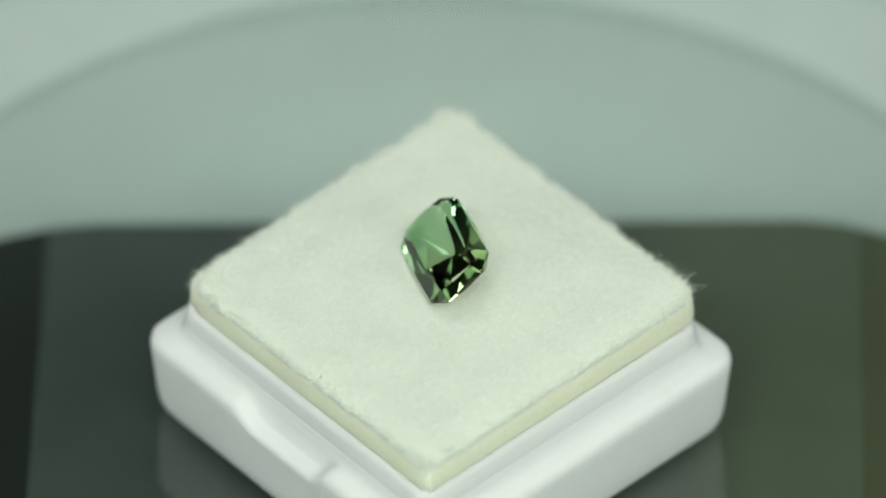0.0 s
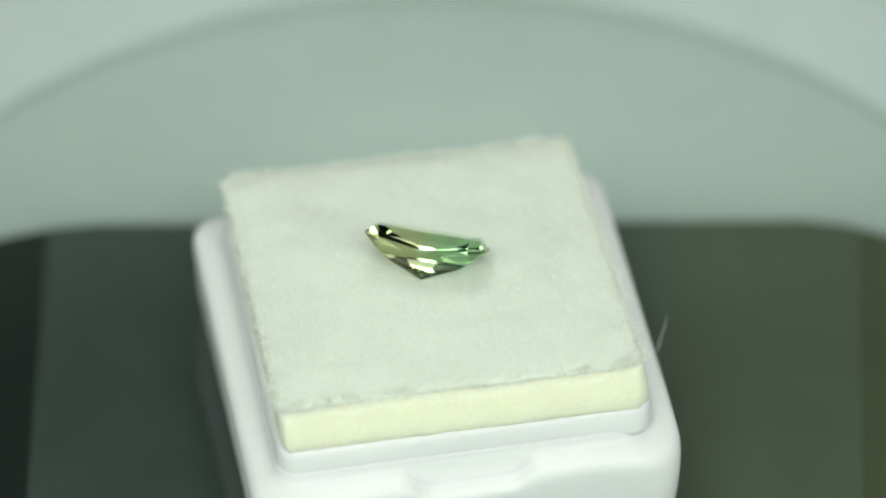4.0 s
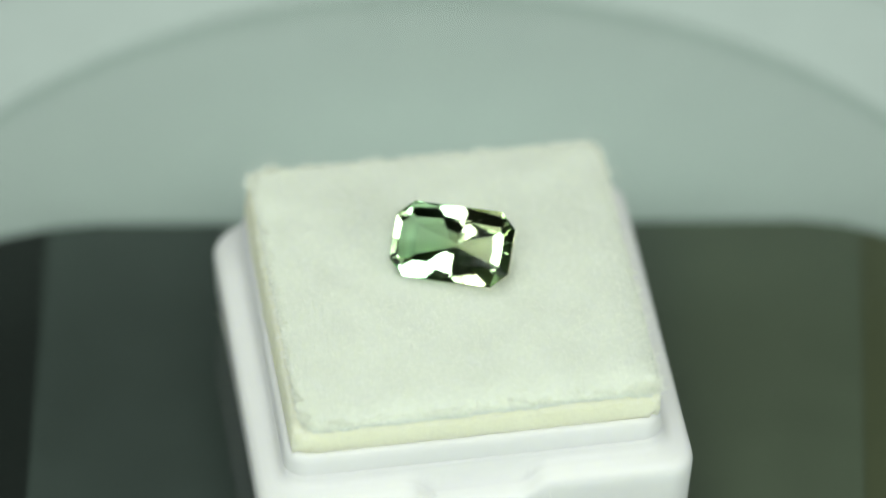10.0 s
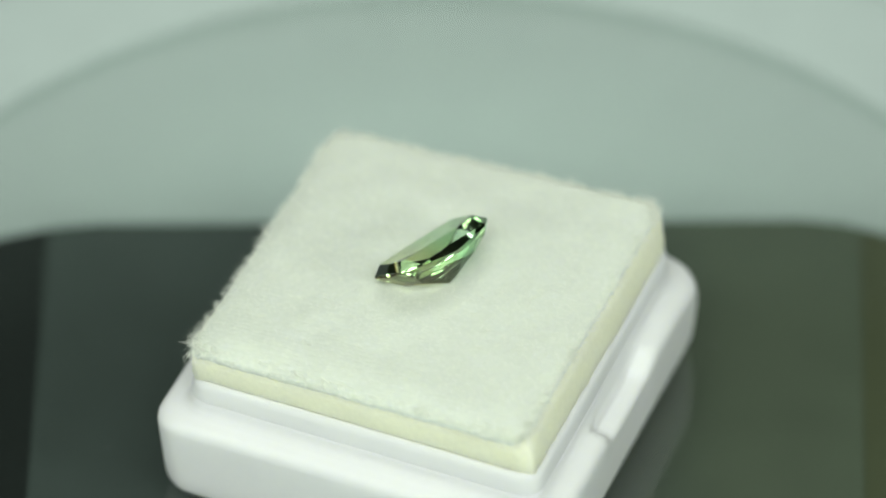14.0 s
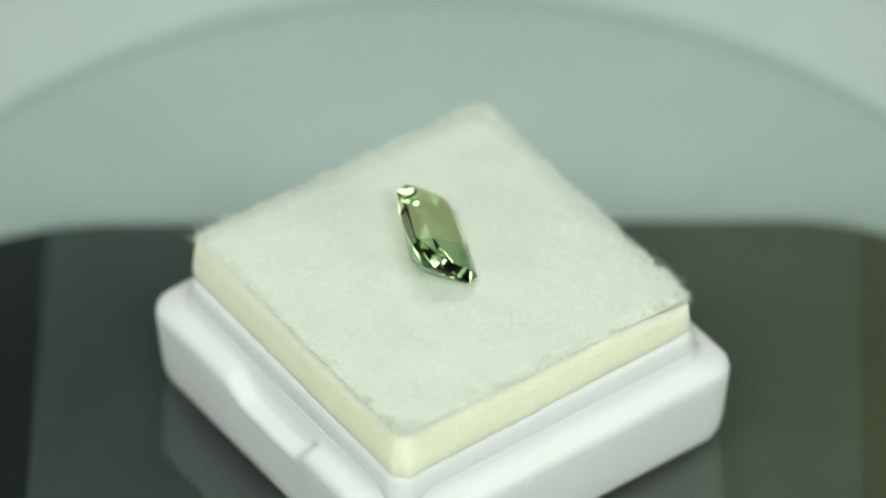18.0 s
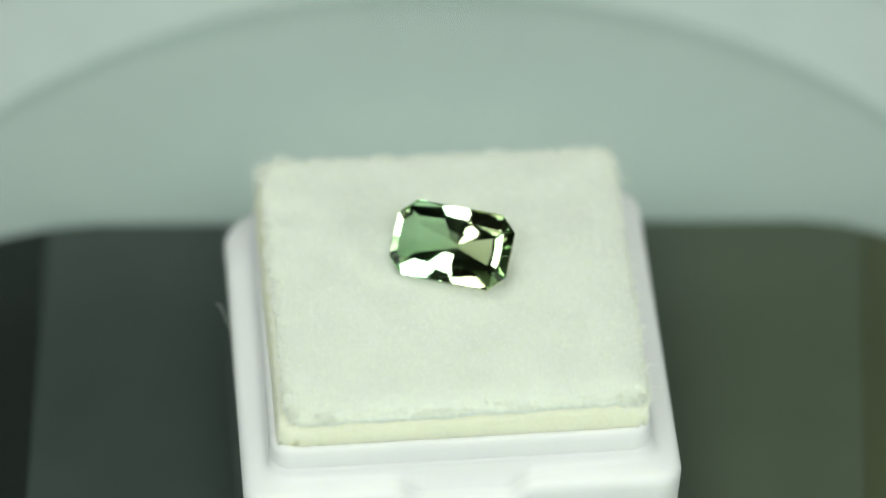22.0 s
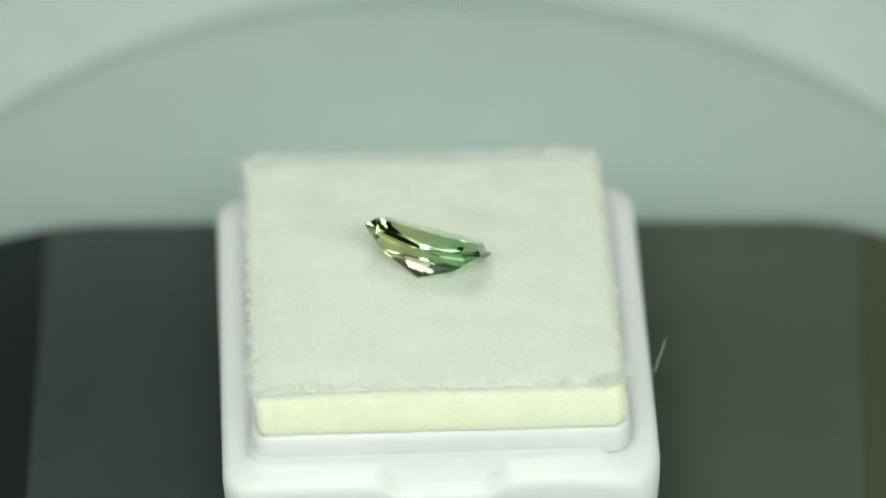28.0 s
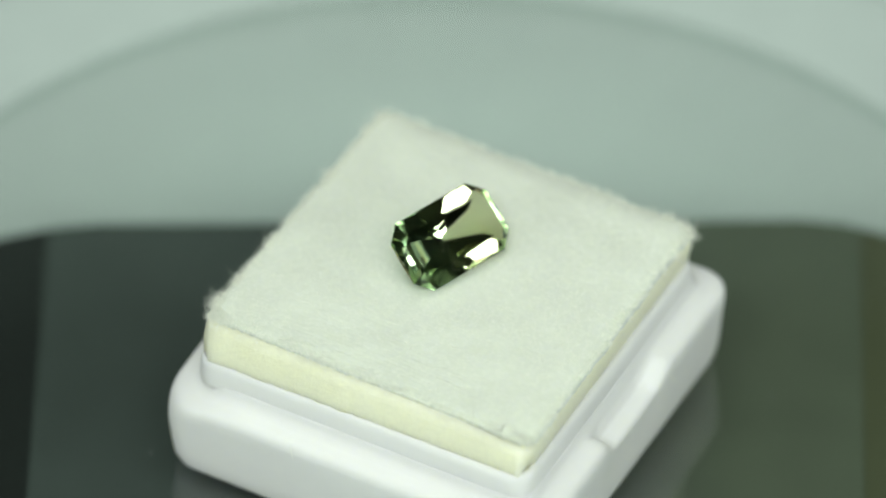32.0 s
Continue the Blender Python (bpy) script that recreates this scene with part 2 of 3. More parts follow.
# ---- the turntable: pale housing, dark solar panel, clear disc that turns ----
def turntable():
    ob = thing("turntable", "round pale turntable with dark solar panel under a clear disc", "turntable")
    ob.location = (0, 0, -0.025)
    bm = bmesh.new()
    top, low = 20.6, 16.2
    outline = [(-26.0, 23.75), (27.0, 24.2), (30.0, 23.8), (33.2, 22.6), (36.5, 20.2), (36.5, -17), (33.4, -20), (-33.0, -20), (-36.5, -17), (-36.5, 20.0), (-32.4, 22.3), (-29.0, 23.3)]

    def outline_radius(a):
        """How far the panel's outline lies from the middle in a direction."""
        d = Vector((math.cos(a), math.sin(a)))
        for (x0, y0), (x1, y1) in zip(outline, outline[1:] + outline[:1]):
            e = Vector((x1 - x0, y1 - y0))
            den = d.x * e.y - d.y * e.x
            if abs(den) > 1e-9:
                r, f = (x0 * e.y - y0 * e.x) / den, (x0 * d.y - y0 * d.x) / den
                if r > 0 and -1e-9 <= f <= 1 + 1e-9:
                    return r
        return 30.0

    # the housing's top rises gently to the panel
    rings = [circle(r, z, 240) for r, z in ((66, 0.05), (67.5, 0.8), (67.8, 14.4), (67.4, 15.8), (66.6, 16.2))]
    for k in range(14, -1, -1):
        ring = []
        for i in range(240):
            a = 2 * math.pi * i / 240
            r0 = outline_radius(a) - 0.3
            d = (k / 14) ** 1.6 * (65.8 - r0)
            ring.append(Vector(((r0 + d) * math.cos(a), (r0 + d) * math.sin(a), low + (top - low) * math.exp(-d / 7.5))))
        rings.append(ring)
    rings.append(circle(2, top, 240))
    loft(bm, rings)
    part("housing", bm, HOUSING, ob, "pale grey-green plastic housing")
    panel_top = top + 0.55
    bm = bmesh.new()
    loft(bm, [[Vector((x, y, top + 0.02)) for x, y in outline], [Vector((x, y, panel_top)) for x, y in outline]])
    panel = part("solar_panel", bm, PANEL_EDGE, ob, "black solar panel with cut corners", smooth=False)
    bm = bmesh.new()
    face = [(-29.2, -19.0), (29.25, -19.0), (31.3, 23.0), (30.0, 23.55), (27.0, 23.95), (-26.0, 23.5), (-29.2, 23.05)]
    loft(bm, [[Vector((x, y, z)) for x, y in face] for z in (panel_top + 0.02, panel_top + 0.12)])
    part("cell", bm, PANEL, panel, "dark grey-green solar cell with painted olive reflection", smooth=False)
    bm = bmesh.new()
    strip = [(31.36, 22.9), (33.1, 22.3), (36.2, 20.1), (36.2, -16.5), (29.42, -16.5)]
    loft(bm, [[Vector((x, y, z)) for x, y in strip] for z in (panel_top + 0.02, panel_top + 0.12)])
    part("border", bm, PANEL_BROWN, panel, "olive-brown panel border", smooth=False)
    bm = bmesh.new()
    loft(bm, [circle(3, panel_top + 0.16, 48), circle(3, 23.68, 48)])
    part("spindle", bm, HOUSING, ob)
    bm = bmesh.new()
    loft(bm, [circle(r, z) for r, z in ((46.3, 23.7), (46.5, 23.85), (46.5, 24.85), (46.3, 25.0))])
    disc = part("disc", bm, ACRYLIC, ob, "clear acrylic disc", smooth=False)
    disc.data.materials.append(ACRYLIC_TOP)
    disc.data.materials.append(ACRYLIC_EDGE)
    for poly in disc.data.polygons:
        poly.material_index = 1 if poly.normal.z > 0.9 else 0 if poly.normal.z < -0.9 else 2
    disc.visible_shadow = False
    return ob, disc


turntable_thing, disc = turntable()


def dust_on_disc():
    """A few specks and lint fibres lying on the disc."""
    bm = bmesh.new()
    rng = random.Random(5)
    spots = [(1.5, 20.7), (-5.3, -23.0), (22.2, 1.2), (20.6, -1.1), (8.3, -27.2), (2.9, 22.9), (-4.5, 20.1), (3.75, -18.8),
             (5.0, -26.0), (27.1, 5.2), (-19.3, 6.2), (15.7, -17.8), (-12.7, -12.4), (18.3, 7.8), (-5.8, -18.9)]
    for _ in range(26):
        a, r = rng.uniform(0, 2 * math.pi), rng.uniform(20, 40)
        spots.append((r * math.cos(a), r * math.sin(a)))
    for k, (px, py) in enumerate(spots):
        s = rng.uniform(0.05, 0.09) if k < 15 else rng.uniform(0.025, 0.05)
        vs = bmesh.ops.create_icosphere(bm, subdivisions=1, radius=s)["verts"]
        st, tn = rng.uniform(0.9, 3.2), rng.uniform(0, math.pi)
        for v in vs:
            x, y = v.co.x * st, v.co.y * 0.8
            v.co = Vector((px + x * math.cos(tn) - y * math.sin(tn), py + x * math.sin(tn) + y * math.cos(tn), 25.0 + s * 0.4 + v.co.z * 0.4))
    return part("dust", bm, DUST, disc, "pale specks of dust", kind="stuff")


dust_on_disc()

# ---- the gem box, axis-aligned in its own space; it stands on the disc ----
def notched(ring):
    """Lowers the shoulder where the lid's catch sits, in the middle of two opposite sides."""
    for p in ring:
        if abs(p.x) > 13.5 and p.z > 4.2:
            f = smoothstep(4.8, 2.9, abs(p.y))
            p.z -= f * (p.z - 4.2) * 0.45
            p.x -= math.copysign(0.22 * f, p.x)
    return ring


def gem_box():
    ob = thing("gem_box", "small white plastic gem box without its lid", "display box")
    bm = bmesh.new()
    rings = []
    for half, r, z in ((13.5, 1.5, 0.02), (14.05, 1.8, 0.16), (14.42, 2.0, 0.55), (14.64, 2.0, 1.2), (14.76, 2.0, 2.4), (14.86, 2.0, 4.4), (14.93, 2.0, 5.6),
                       (14.97, 2.0, 6.4), (14.90, 2.0, 6.85), (14.68, 1.9, 7.15), (14.35, 1.8, 7.3), (13.85, 1.7, 7.36), (13.55, 1.65, 7.42), (13.34, 1.62, 7.54), (13.20, 1.6, 7.74), (13.12, 1.6, 8.0), (13.06, 1.6, 8.3), (12.7, 1.5, 8.3)):
        rings.append(notched(rounded_square(half, r, z, 1.3 * smoothstep(4.6, 7.3, z))))
    for ring in rings:
        for p in ring:
            far = smoothstep(22.5, 28.5, p.x + p.y)
            p.z -= far * max(0.0, p.z - 4.0) * 0.14
    rings.append(rounded_square(12.0, 1.2, 7.2))
    rings.append(rounded_square(12.0, 1.2, 2.0))
    rings.append(rounded_square(6.0, 1.0, 1.9))
    loft(bm, rings)
    part("tray", bm, WHITE_PLASTIC, ob)
    bm = bmesh.new()
    rings = [rounded_square(h, r, z) for h, r, z in ((12.55, 1.4, 7.5), (13.0, 1.6, 7.6), (13.045, 1.6, 8.0), (13.035, 1.6, 8.4), (12.98, 1.6, 9.3), (12.88, 1.5, 9.7), (12.68, 1.4, 9.88), (12.5, 1.3, 9.9),
                                                     (12.34, 1.2, 9.8), (12.28, 1.2, 9.5), (12.25, 1.2, 7.3))]
    rows = loft(bm, rings, False, False)
    n = len(rows[0])
    for i in range(n):
        bm.faces.new((rows[-1][i], rows[-1][(i + 1) % n], rows[0][(i + 1) % n], rows[0][i]))
    part("collar", bm, WHITE_PLASTIC, ob)
    return ob


box = gem_box()

# ---- the cushion: yellow foam with a white felt top that has worked loose; corners a -+, b ++, c +-, d -- ----
PAD_X = (-13.05, 11.9)
PAD_Y = (-13.2, 11.9)
PAD_Z = {"a": 12.85, "b": 13.75, "c": 13.6, "d": 13.2}
DOME = 0.50


def pad_height(u, v):
    """The felt's height at u, v in 0..1 across the cushion."""
    flat = (PAD_Z["d"] * (1 - u) + PAD_Z["c"] * u) * (1 - v) + (PAD_Z["a"] * (1 - u) + PAD_Z["b"] * u) * v
    p, q = abs(2 * u - 1) ** 2.6, abs(2 * v - 1) ** 2.6
    return flat + DOME * (1 - p) * (1 - q)


def pad_point(u, v):
    return Vector((PAD_X[0] + (PAD_X[1] - PAD_X[0]) * u, PAD_Y[0] + (PAD_Y[1] - PAD_Y[0]) * v, pad_height(u, v)))


def felt_point(u, v, corner=1.3, slip=1.0):
    """The felt's upper surface: plush, with a rolled edge of uneven outline; slip draws it back from one side of the foam."""
    p = pad_point(u, v)
    wide, deep = PAD_X[1] - PAD_X[0], PAD_Y[1] - PAD_Y[0]
    for d, radius, drop in ((u * wide, 2.2, 0.72), ((1 - u) * wide, 0.8, 0.22), (v * deep, 2.6, 0.78), ((1 - v) * deep, 0.8, 0.22)):
        if d < radius:
            p.z -= drop * (1 - math.sqrt(max(0.0, 1 - (1 - d / radius) ** 2)))
    cx, cy = min(u, 1 - u) * wide, min(v, 1 - v) * deep
    if cx < corner and cy < corner:
        ax, ay = corner - cx, corner - cy
        pull = max(ax, ay) / math.hypot(ax, ay) if ax + ay > 1e-6 else 1.0
        p.x += math.copysign(ax * (1 - pull), 0.5 - u)
        p.y += math.copysign(ay * (1 - pull), 0.5 - v)
    edge = 0.16 * noise.noise(Vector((p.x * 0.5, p.y * 0.5, 1.0))) + 0.10 * noise.noise(Vector((p.x * 1.9, p.y * 1.9, 4.0)))
    reach = smoothstep(2.5, 0.0, min(u, 1 - u) * wide)
    p.x += math.copysign(edge * reach, u - 0.5)
    reach = smoothstep(2.5, 0.0, min(v, 1 - v) * deep)
    p.y += math.copysign(edge * reach, v - 0.5)
    p.y -= slip * (0.08 + 0.34 * (1 - u)) * smoothstep(0.80, 1.0, v)
    p.x -= slip * (0.05 + 0.28 * (1 - v)) * smoothstep(0.80, 1.0, u)
    p.z += 0.008 * math.cos(2 * math.pi * 68 * v + 2.0 * noise.noise(Vector((p.x * 0.5, p.y * 0.5, 3.0)))) + 0.022 * noise.noise(Vector((p.x * 1.8, p.y * 1.8, 0.0))) + 0.014 * noise.noise(Vector((p.x * 3.1, p.y * 3.1, 2.0))) + 0.10 * noise.noise(Vector((p.x * 0.4, p.y * 0.4, 7.0)))
    return p


def edge_outline(n, inset, wobble, seed):
    """u, v and the outward way, round the cushion's edge with slightly round corners."""
    pts = []
    for side in range(4):
        for i in range(n):
            f = i / n
            u, v, o = ((f, 0.0, (0, -1)), (1.0, f, (1, 0)), (1 - f, 1.0, (0, 1)), (0.0, 1 - f, (-1, 0)))[side]
            w = noise.noise(Vector((seed + side * 7.1, f * 9.0, 0.3))) * wobble
            pts.append((u, v, o, w - inset, f, side))
    return pts


def cushion():
    ob = thing("cushion", "pale yellow foam cushion with fluffy white felt top", "cushion")
    n = 60
    bm = bmesh.new()
    rings = []
    for level in range(9):
        ring = []
        for u, v, o, w, f, side in edge_outline(n, 0.03, 0.04, 3.0):
            p = felt_point(u, v, 0.5, 0.75)
            top = p.z - 0.12 - 0.03 * max(o)
            z = 4.0 + (top - 4.0) * level / 8
            bulge = 0.12 * math.sin(math.pi * max(0.0, (z - 9.0)) / 4.5) if z > 9.0 else 0.0
            grain = 0.05 * noise.noise(Vector((p.x * 1.7, p.y * 1.7, z * 1.9)))
            cr = min(f, 1 - f) * n
            cut = 0.22 * max(0.0, 1 - cr / 1.5)
            cx, cy = (PAD_X[0] + PAD_X[1]) / 2, (PAD_Y[0] + PAD_Y[1]) / 2
            shrink = 1 - cut * 0.05
            x = cx + (p.x - cx) * shrink + o[0] * (w + bulge + grain)
            y = cy + (p.y - cy) * shrink + o[1] * (w + bulge + grain)
            x, y = max(x, PAD_X[0] + 0.06), max(y, PAD_Y[0] + 0.06)
            flare = 0.42 * smoothstep(13.5, 10.0, z)
            x, y = x + max(0, o[0]) * flare, y + max(0, o[1]) * flare
            if z < 10.0:
                x, y = max(-12.6, min(12.3, x)), max(-12.6, min(12.3, y))
            ring.append(Vector((x, y, z)))
        rings.append(ring)
    loft(bm, rings)
    part("foam", bm, FOAM, ob, "pale yellow foam")

    # felt: a thick plush sheet that lies over the foam, rolls over its edges and hangs down a little
    bm = bmesh.new()
    m = 280
    grid = []
    for j in range(m + 1):
        row = []
        for i in range(m + 1):
            u, v = 0.5 - 0.5 * math.cos(math.pi * i / m), 0.5 - 0.5 * math.cos(math.pi * j / m)
            u, v = u * 0.6 + i / m * 0.4, v * 0.6 + j / m * 0.4
            row.append(bm.verts.new(felt_point(u, v)))
        grid.append(row)
    for j in range(m):
        for i in range(m):
            bm.faces.new((grid[j][i], grid[j][i + 1], grid[j + 1][i + 1], grid[j + 1][i]))
    rim = [grid[0][i] for i in range(m)] + [grid[j][m] for j in range(m)] + [grid[m][m - i] for i in range(m)] + [grid[m - j][0] for j in range(m)]
    outs = [(0, -1)] * m + [(1, 0)] * m + [(0, 1)] * m + [(-1, 0)] * m
    last, drop_steps = rim, 3
    hangs = (0.30, 0.30, 0.30, 0.30)
    for k in range(1, drop_steps + 1):
        row = []
        for i, (v0, o) in enumerate(zip(rim, outs)):
            side, f = i // m, (i % m) / m
            hang = hangs[side]
            if f > 0.9:
                hang += (hangs[(side + 1) % 4] - hang) * (f - 0.9) * 5
            elif f < 0.1:
                hang += (hangs[(side + 3) % 4] - hang) * (0.1 - f) * 5
            hang *= 1 + 0.35 * noise.noise(Vector((f * 14, side * 3.3, 0.7)))
            t = k / drop_steps
            out = 0.01 * math.sin(math.pi * 0.5 * min(1.0, t * 1.6)) - 0.06 * max(0.0, t - 0.7) + 0.05 * noise.noise(Vector((f * 60, side * 2.0, k * 0.8)))
            row.append(bm.verts.new(v0.co + Vector((o[0] * out, o[1] * out, -hang * t))))
        for i in range(len(row)):
            j = (i + 1) % len(row)
            bm.faces.new((last[i], last[j], row[j], row[i]))
        last = row
    for scale, drop in ((0.985, 0.10), (0.97, 4.0)):
        row = [bm.verts.new((v0.co.x * scale, v0.co.y * scale, v0.co.z - drop)) for v0 in last]
        for i in range(len(row)):
            j = (i + 1) % len(row)
            bm.faces.new((last[i], last[j], row[j], row[i]))
        last = row
    bm.faces.new(last)
    part("felt", bm, FELT, ob, "white napped felt")
    return ob


pad = cushion()


def strand_mesh(name, strands, radius, mat, parent, label):
    """Many thin three-sided strands as one mesh; each strand is a row of points in millimetres."""
    verts, faces = [], []
    for pts in strands:
        base = len(verts)
        k = len(pts)
        for i, p in enumerate(pts):
            way = (pts[min(i + 1, k - 1)] - pts[max(i - 1, 0)])
            way = way.normalized() if way.length > 1e-9 else Vector((0, 0, 1))
            a = way.orthogonal().normalized()
            b = way.cross(a)
            r = radius * (1 - 0.75 * i / (k - 1))
            for s in range(3):
                an = 2.0944 * s
                verts.append((p + a * (r * math.cos(an)) + b * (r * math.sin(an))) * MM)
        for i in range(k - 1):
            for s in range(3):
                q = (s + 1) % 3
                faces.append((base + 3 * i + s, base + 3 * i + q, base + 3 * i + 3 + q, base + 3 * i + 3 + s))
    me = bpy.data.meshes.new(name)
    me.from_pydata(verts, [], faces)
    me.materials.append(mat)
    ob = new(name, me)
    ob.parent = parent
    return tagged(ob, label=label, kind="stuff")


def curl(rng, start, way, length, wild, steps=4):
    pts, p, d = [start], start.copy(), way.normalized()
    for _ in range(steps):
        d = (d + Vector((rng.gauss(0, wild), rng.gauss(0, wild), rng.gauss(0, wild)))).normalized()
        p = p + d * (length / steps)
        pts.append(p.copy())
    return pts


def fuzz():
    rng = random.Random(11)
    nap = []
    for _ in range(30000):
        u, v = rng.random(), (rng.randrange(68) + 0.5 + rng.gauss(0, 0.24)) / 68
        p = felt_point(u, min(1.0, max(0.0, v)))
        tuft = noise.noise(Vector((p.x * 0.9, p.y * 1.3, 9.0)))
        a = 0.9 * tuft + rng.gauss(0, 0.45) + rng.choice((0, math.pi))
        nap.append(curl(rng, p - Vector((0, 0, 0.03)), Vector((math.cos(a), math.sin(a), rng.uniform(0.0, 0.3))), rng.uniform(0.22, 0.6) * (1 + 0.5 * tuft), 0.4, 3))
    strand_mesh("nap", nap, 0.009, FIBRE, pad, "fine white felt nap")
    fringe = []
    for _ in range(1100):
        side, f = rng.choice((0, 1, 1, 2, 2, 3)), rng.random()
        d = min(0.03, abs(rng.gauss(0, 0.012)))
        u, v, o = ((f, d, (0, -1)), (1 - d, f, (1, 0)), (f, 1 - d, (0, 1)), (d, f, (-1, 0)))[side]
        base = felt_point(u, v)
        patch = 0.75 + 0.6 * noise.noise(Vector((f * 13, side * 5.0, 2.0)))
        corner = smoothstep(0.16, 0.0, min(f, 1 - f))
        way = Vector((o[0] + rng.gauss(0, 0.6), o[1] + rng.gauss(0, 0.6), rng.uniform(0.05, 0.7))).normalized()
        reach = rng.uniform(0.25, 0.9) * max(0.3, patch) * (1 + 0.6 * corner)
        for _ in range(rng.randint(6, 12)):
            start = base + Vector((rng.gauss(0, 0.13), rng.gauss(0, 0.13), -0.02))
            lean = way + Vector((rng.gauss(0, 0.4), rng.gauss(0, 0.4), rng.gauss(0, 0.3)))
            fringe.append(curl(rng, start, lean, reach * rng.uniform(0.5, 1.1), 0.45, 3))
    strand_mesh("fringe", fringe, 0.013, FIBRE, pad, "frayed white felt edge")
    stray = []
    for corner, count in (((0, 0), 34), ((1, 0), 60), ((1, 1), 24), ((0, 1), 30)):
        for _ in range(count):
            along, d = rng.randrange(2), abs(rng.gauss(0, 0.11))
            u = abs(corner[0] - d) if along else corner[0]
            v = corner[1] if along else abs(corner[1] - d)
            o = Vector((corner[0] - 0.5, corner[1] - 0.5, rng.uniform(-0.1, 0.9)))
            stray.append(curl(rng, felt_point(u, v), o, rng.uniform(0.6, 1.9), 0.55, 9))
    strand_mesh("stray_hairs", stray, 0.016, FIBRE, pad, "loose curled white hairs")
    lint = [[Vector(p) for p in line] for line in (
        ((3.83, 15.17, 6.3), (3.80, 15.35, 7.0), (3.78, 15.55, 7.9), (3.5, 15.85, 8.6), (3.05, 16.0, 9.0)),
        ((-14.90, -5.36, 5.0), (-15.15, -5.2, 5.2), (-15.25, -4.9, 5.7), (-15.12, -4.7, 6.1), (-14.98, -4.8, 6.3)))]
    strand_mesh("lint", lint, 0.028, FIBRE, box, "stuck bits of white lint")


fuzz()


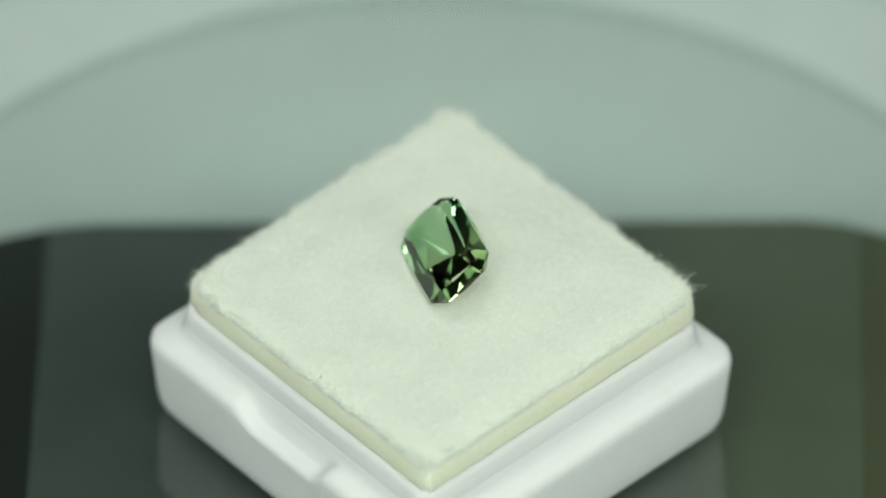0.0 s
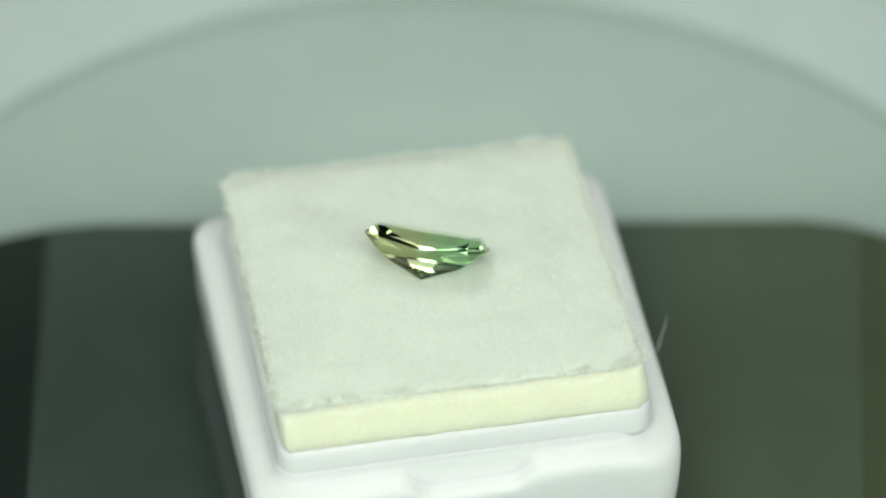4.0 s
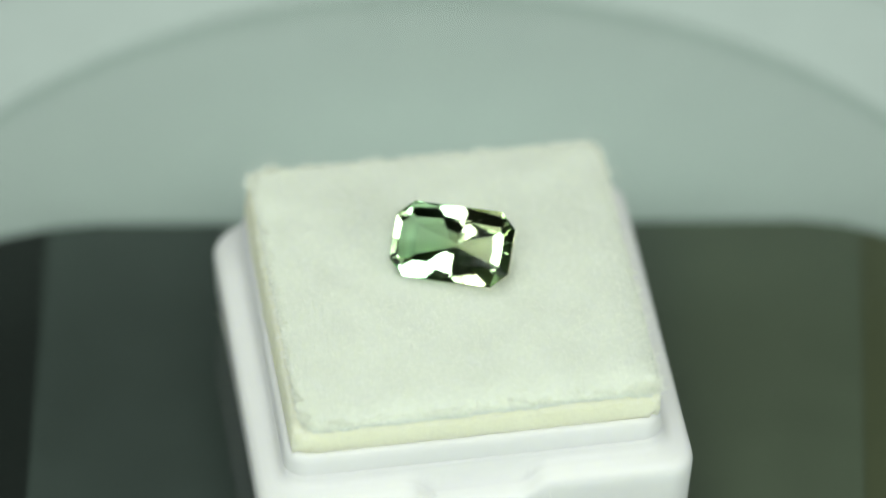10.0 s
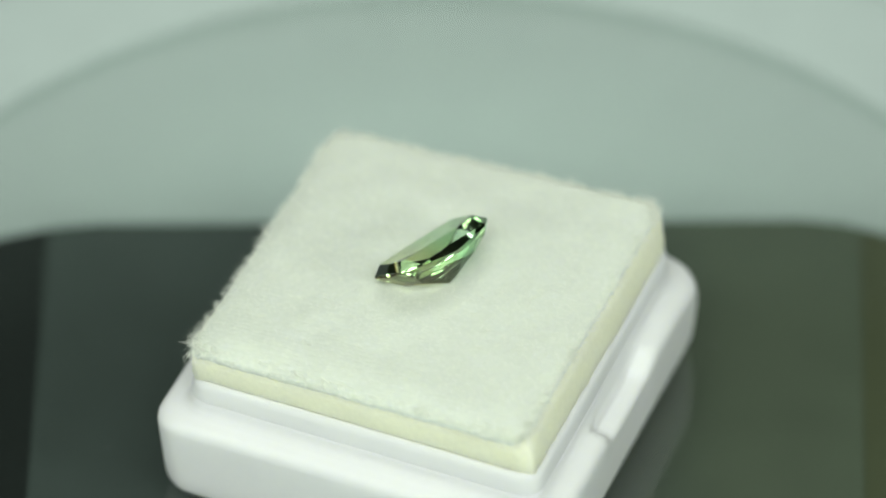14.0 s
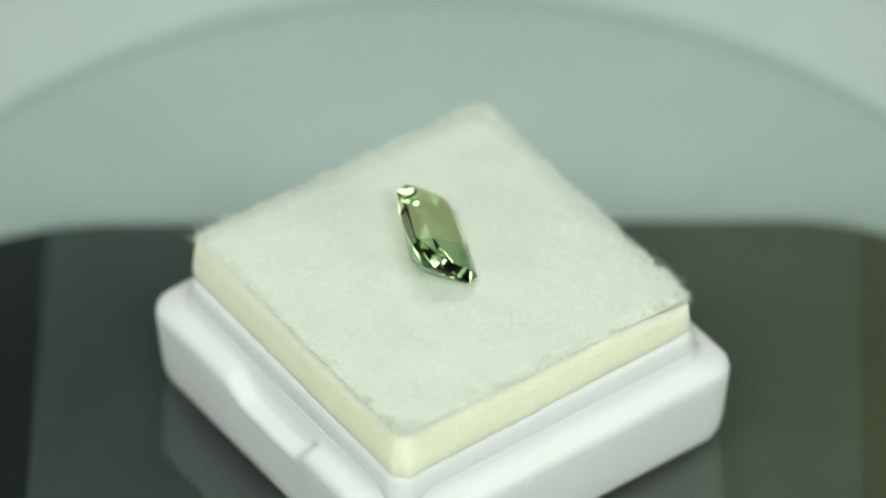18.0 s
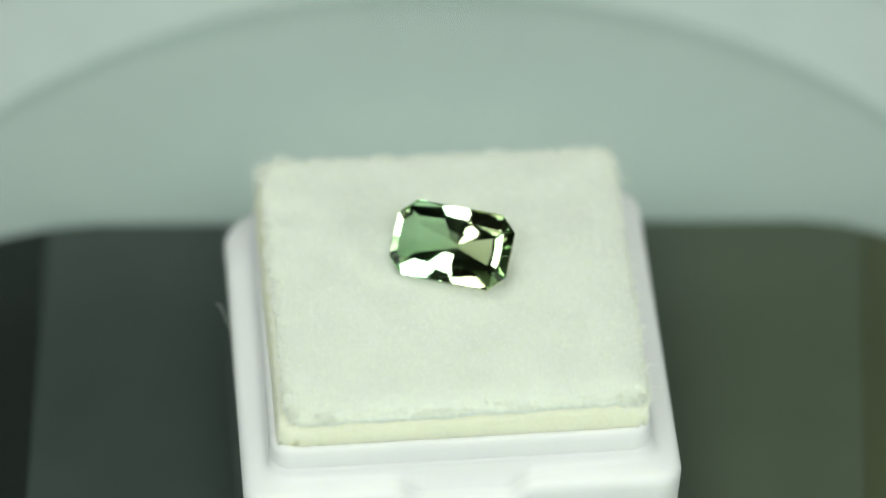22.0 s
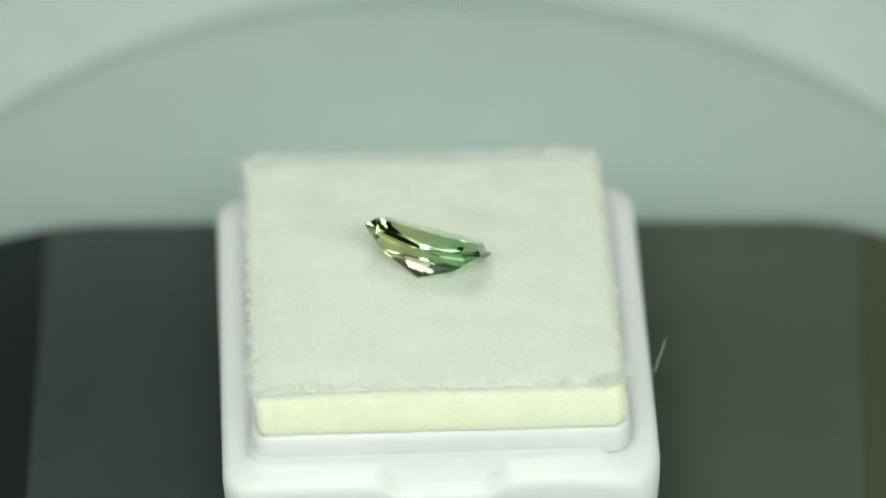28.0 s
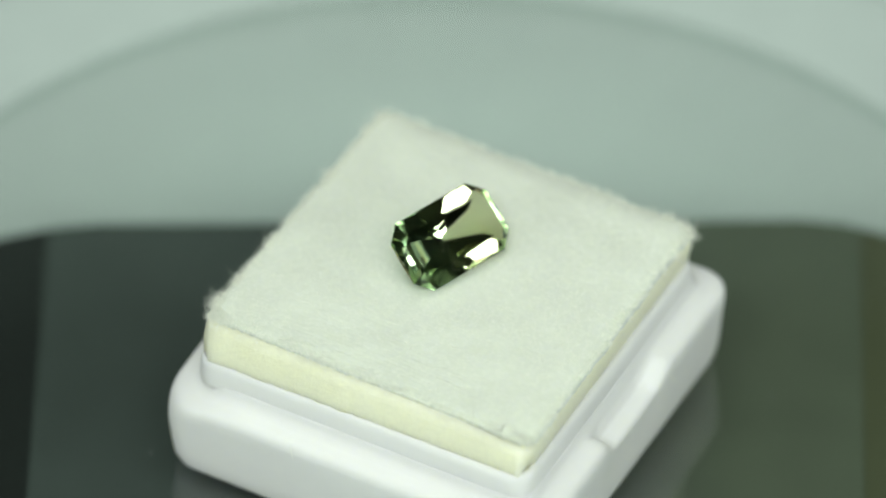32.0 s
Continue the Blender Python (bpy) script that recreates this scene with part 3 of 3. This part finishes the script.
# ---- the gem: a cut-corner rectangular stone, cut facet by facet from a block ----
def gem():
    ob = thing("gemstone", "green to brown faceted tourmaline with cut corners, leaning on the felt", "gemstone")
    bm = bmesh.new()
    slab(bm, -6, -6, -6, 6, 6, 6)

    L, W, C, DEEP, g = 4.17, 2.65, 1.08, 2.50, 0.07
    rim = [Vector((sx * x, sy * y, 0)) for sx in (1, -1) for sy in (1, -1) for x, y in ((L, W - C), (L - C, W))]

    def cut(azimuth, slope, through_point):
        """Grinds away all that lies outside a facet, sparing the girdle; slope is counted from the girdle's plane, negative below it."""
        a, s = radians(azimuth), radians(abs(slope))
        n = Vector((math.cos(a) * math.sin(s), math.sin(a) * math.sin(s), math.copysign(math.cos(s), slope)))
        reach = n.dot(Vector(through_point))
        if 1 < abs(slope) < 89:
            reach = max(reach, max(n.dot(p + Vector((0, 0, math.copysign(g, slope)))) for p in rim))
        res = bmesh.ops.bisect_plane(bm, geom=bm.verts[:] + bm.edges[:] + bm.faces[:], dist=1e-6, plane_co=n * reach, plane_no=n, clear_outer=True)
        edges = [e for e in res["geom_cut"] if isinstance(e, bmesh.types.BMEdge)]
        if edges:
            bmesh.ops.edgeloop_fill(bm, edges=edges)

    for az, p in ((0, (L, 0, 0)), (180, (-L, 0, 0)), (90, (0, W, 0)), (270, (0, -W, 0))):
        cut(az, 90, p)
    for sx in (1, -1):
        for sy in (1, -1):
            az = math.degrees(math.atan2(sy, sx))
            p = Vector((sx * (L - C / 2), sy * (W - C / 2), 0))
            cut(az, 90, p)
            cut(az, 34 if sx < 0 < sy else 42, p + Vector((0, 0, g)))
            cut(az, -56.5, p - Vector((0, 0, g)))
            cut(az, -38.3, p * 0.80 - Vector((0, 0, 1.221)))
    # the long sides: pairs of facets that meet in the middle; the lowest pairs, turned most, meet in the keel
    for sy in (1, -1):
        az = 90 * sy
        slope, twist = (40.9, 16.4) if sy > 0 else (39.0, 12.3)
        for tw in (-1, 1):
            x = -sy * tw * (L - C)
            cut(az + 3 * tw, 25.9, (x, sy * W, g))
            cut(az + 14.4 * tw, -62, (x, sy * W, -g))
            cut(az - 5.7 * tw, -55.6, (0, sy * 2.351, -0.84))
            cut(az - 1.0 * tw, -43.4, (0, sy * 2.215, -0.901))
            cut(az - 2.4 * tw, -41.2, (0, sy * 1.849, -1.312))
            cut(az + twist * tw, -slope, (0, 0, -DEEP))
    for sx in (1, -1):
        az = 0 if sx > 0 else 180
        for tw in (-1, 1):
            y = sx * tw * (W - C)
            cut(az + 4 * tw, 42, (sx * L, y, g))
            cut(az + 11.9 * tw, -51.2, (sx * L, y, -g))
            cut(az - 4.9 * tw, -41.9, (sx * 3.604, 0, -0.674))
            cut(az + 2.1 * tw, -24.2, (sx * 3.704, 0, -1.052))
    cut(0, 0.0001, (0, 0, 0.642))
    bmesh.ops.remove_doubles(bm, verts=bm.verts, dist=1e-4)
    bmesh.ops.dissolve_degenerate(bm, edges=bm.edges, dist=1e-4)
    bmesh.ops.recalc_face_normals(bm, faces=bm.faces)
    bm.normal_update()
    shells = {"table_facet": [], "crown": [], "girdle": [], "pavilion": []}
    for f in bm.faces:
        key = "table_facet" if f.normal.z > 0.99 else "crown" if f.normal.z > 0.05 else "pavilion" if f.normal.z < -0.05 else "girdle"
        shells[key].append([v.co * MM for v in f.verts])
    bm.free()
    for name, polygons in shells.items():
        verts, faces = [], []
        for polygon in polygons:
            faces.append(tuple(range(len(verts), len(verts) + len(polygon))))
            verts.extend(polygon)
        me = bpy.data.meshes.new(name)
        me.from_pydata(verts, [], faces)
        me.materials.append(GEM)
        new(name, me).parent = ob
    return ob


stone = gem()
BOX_PLACE = pose(0.000032, -0.000587, 0.00003, 0, 0, 45)
STONE_PLACE = pose(0.000335, -0.0008, 0.01608, 38.6, -2.3, 292.7)


def motions():
    """The disc turns evenly, clockwise from above; the box, its cushion and the stone turn with it."""
    times = [0.5 * i for i in range(int(SECONDS * 2) + 1)]

    def turn(t):
        return pose(0, 0, 0, 0, 0, START - 360.0 / PERIOD * t)

    walk(disc, [(t, turn(t)) for t in times])
    walk(box, [(t, turn(t) @ BOX_PLACE) for t in times])
    walk(pad, [(t, turn(t) @ pose(0, 0, 0.00003, 0, 0, 45)) for t in times])
    walk(stone, [(t, turn(t) @ STONE_PLACE) for t in times])


motions()
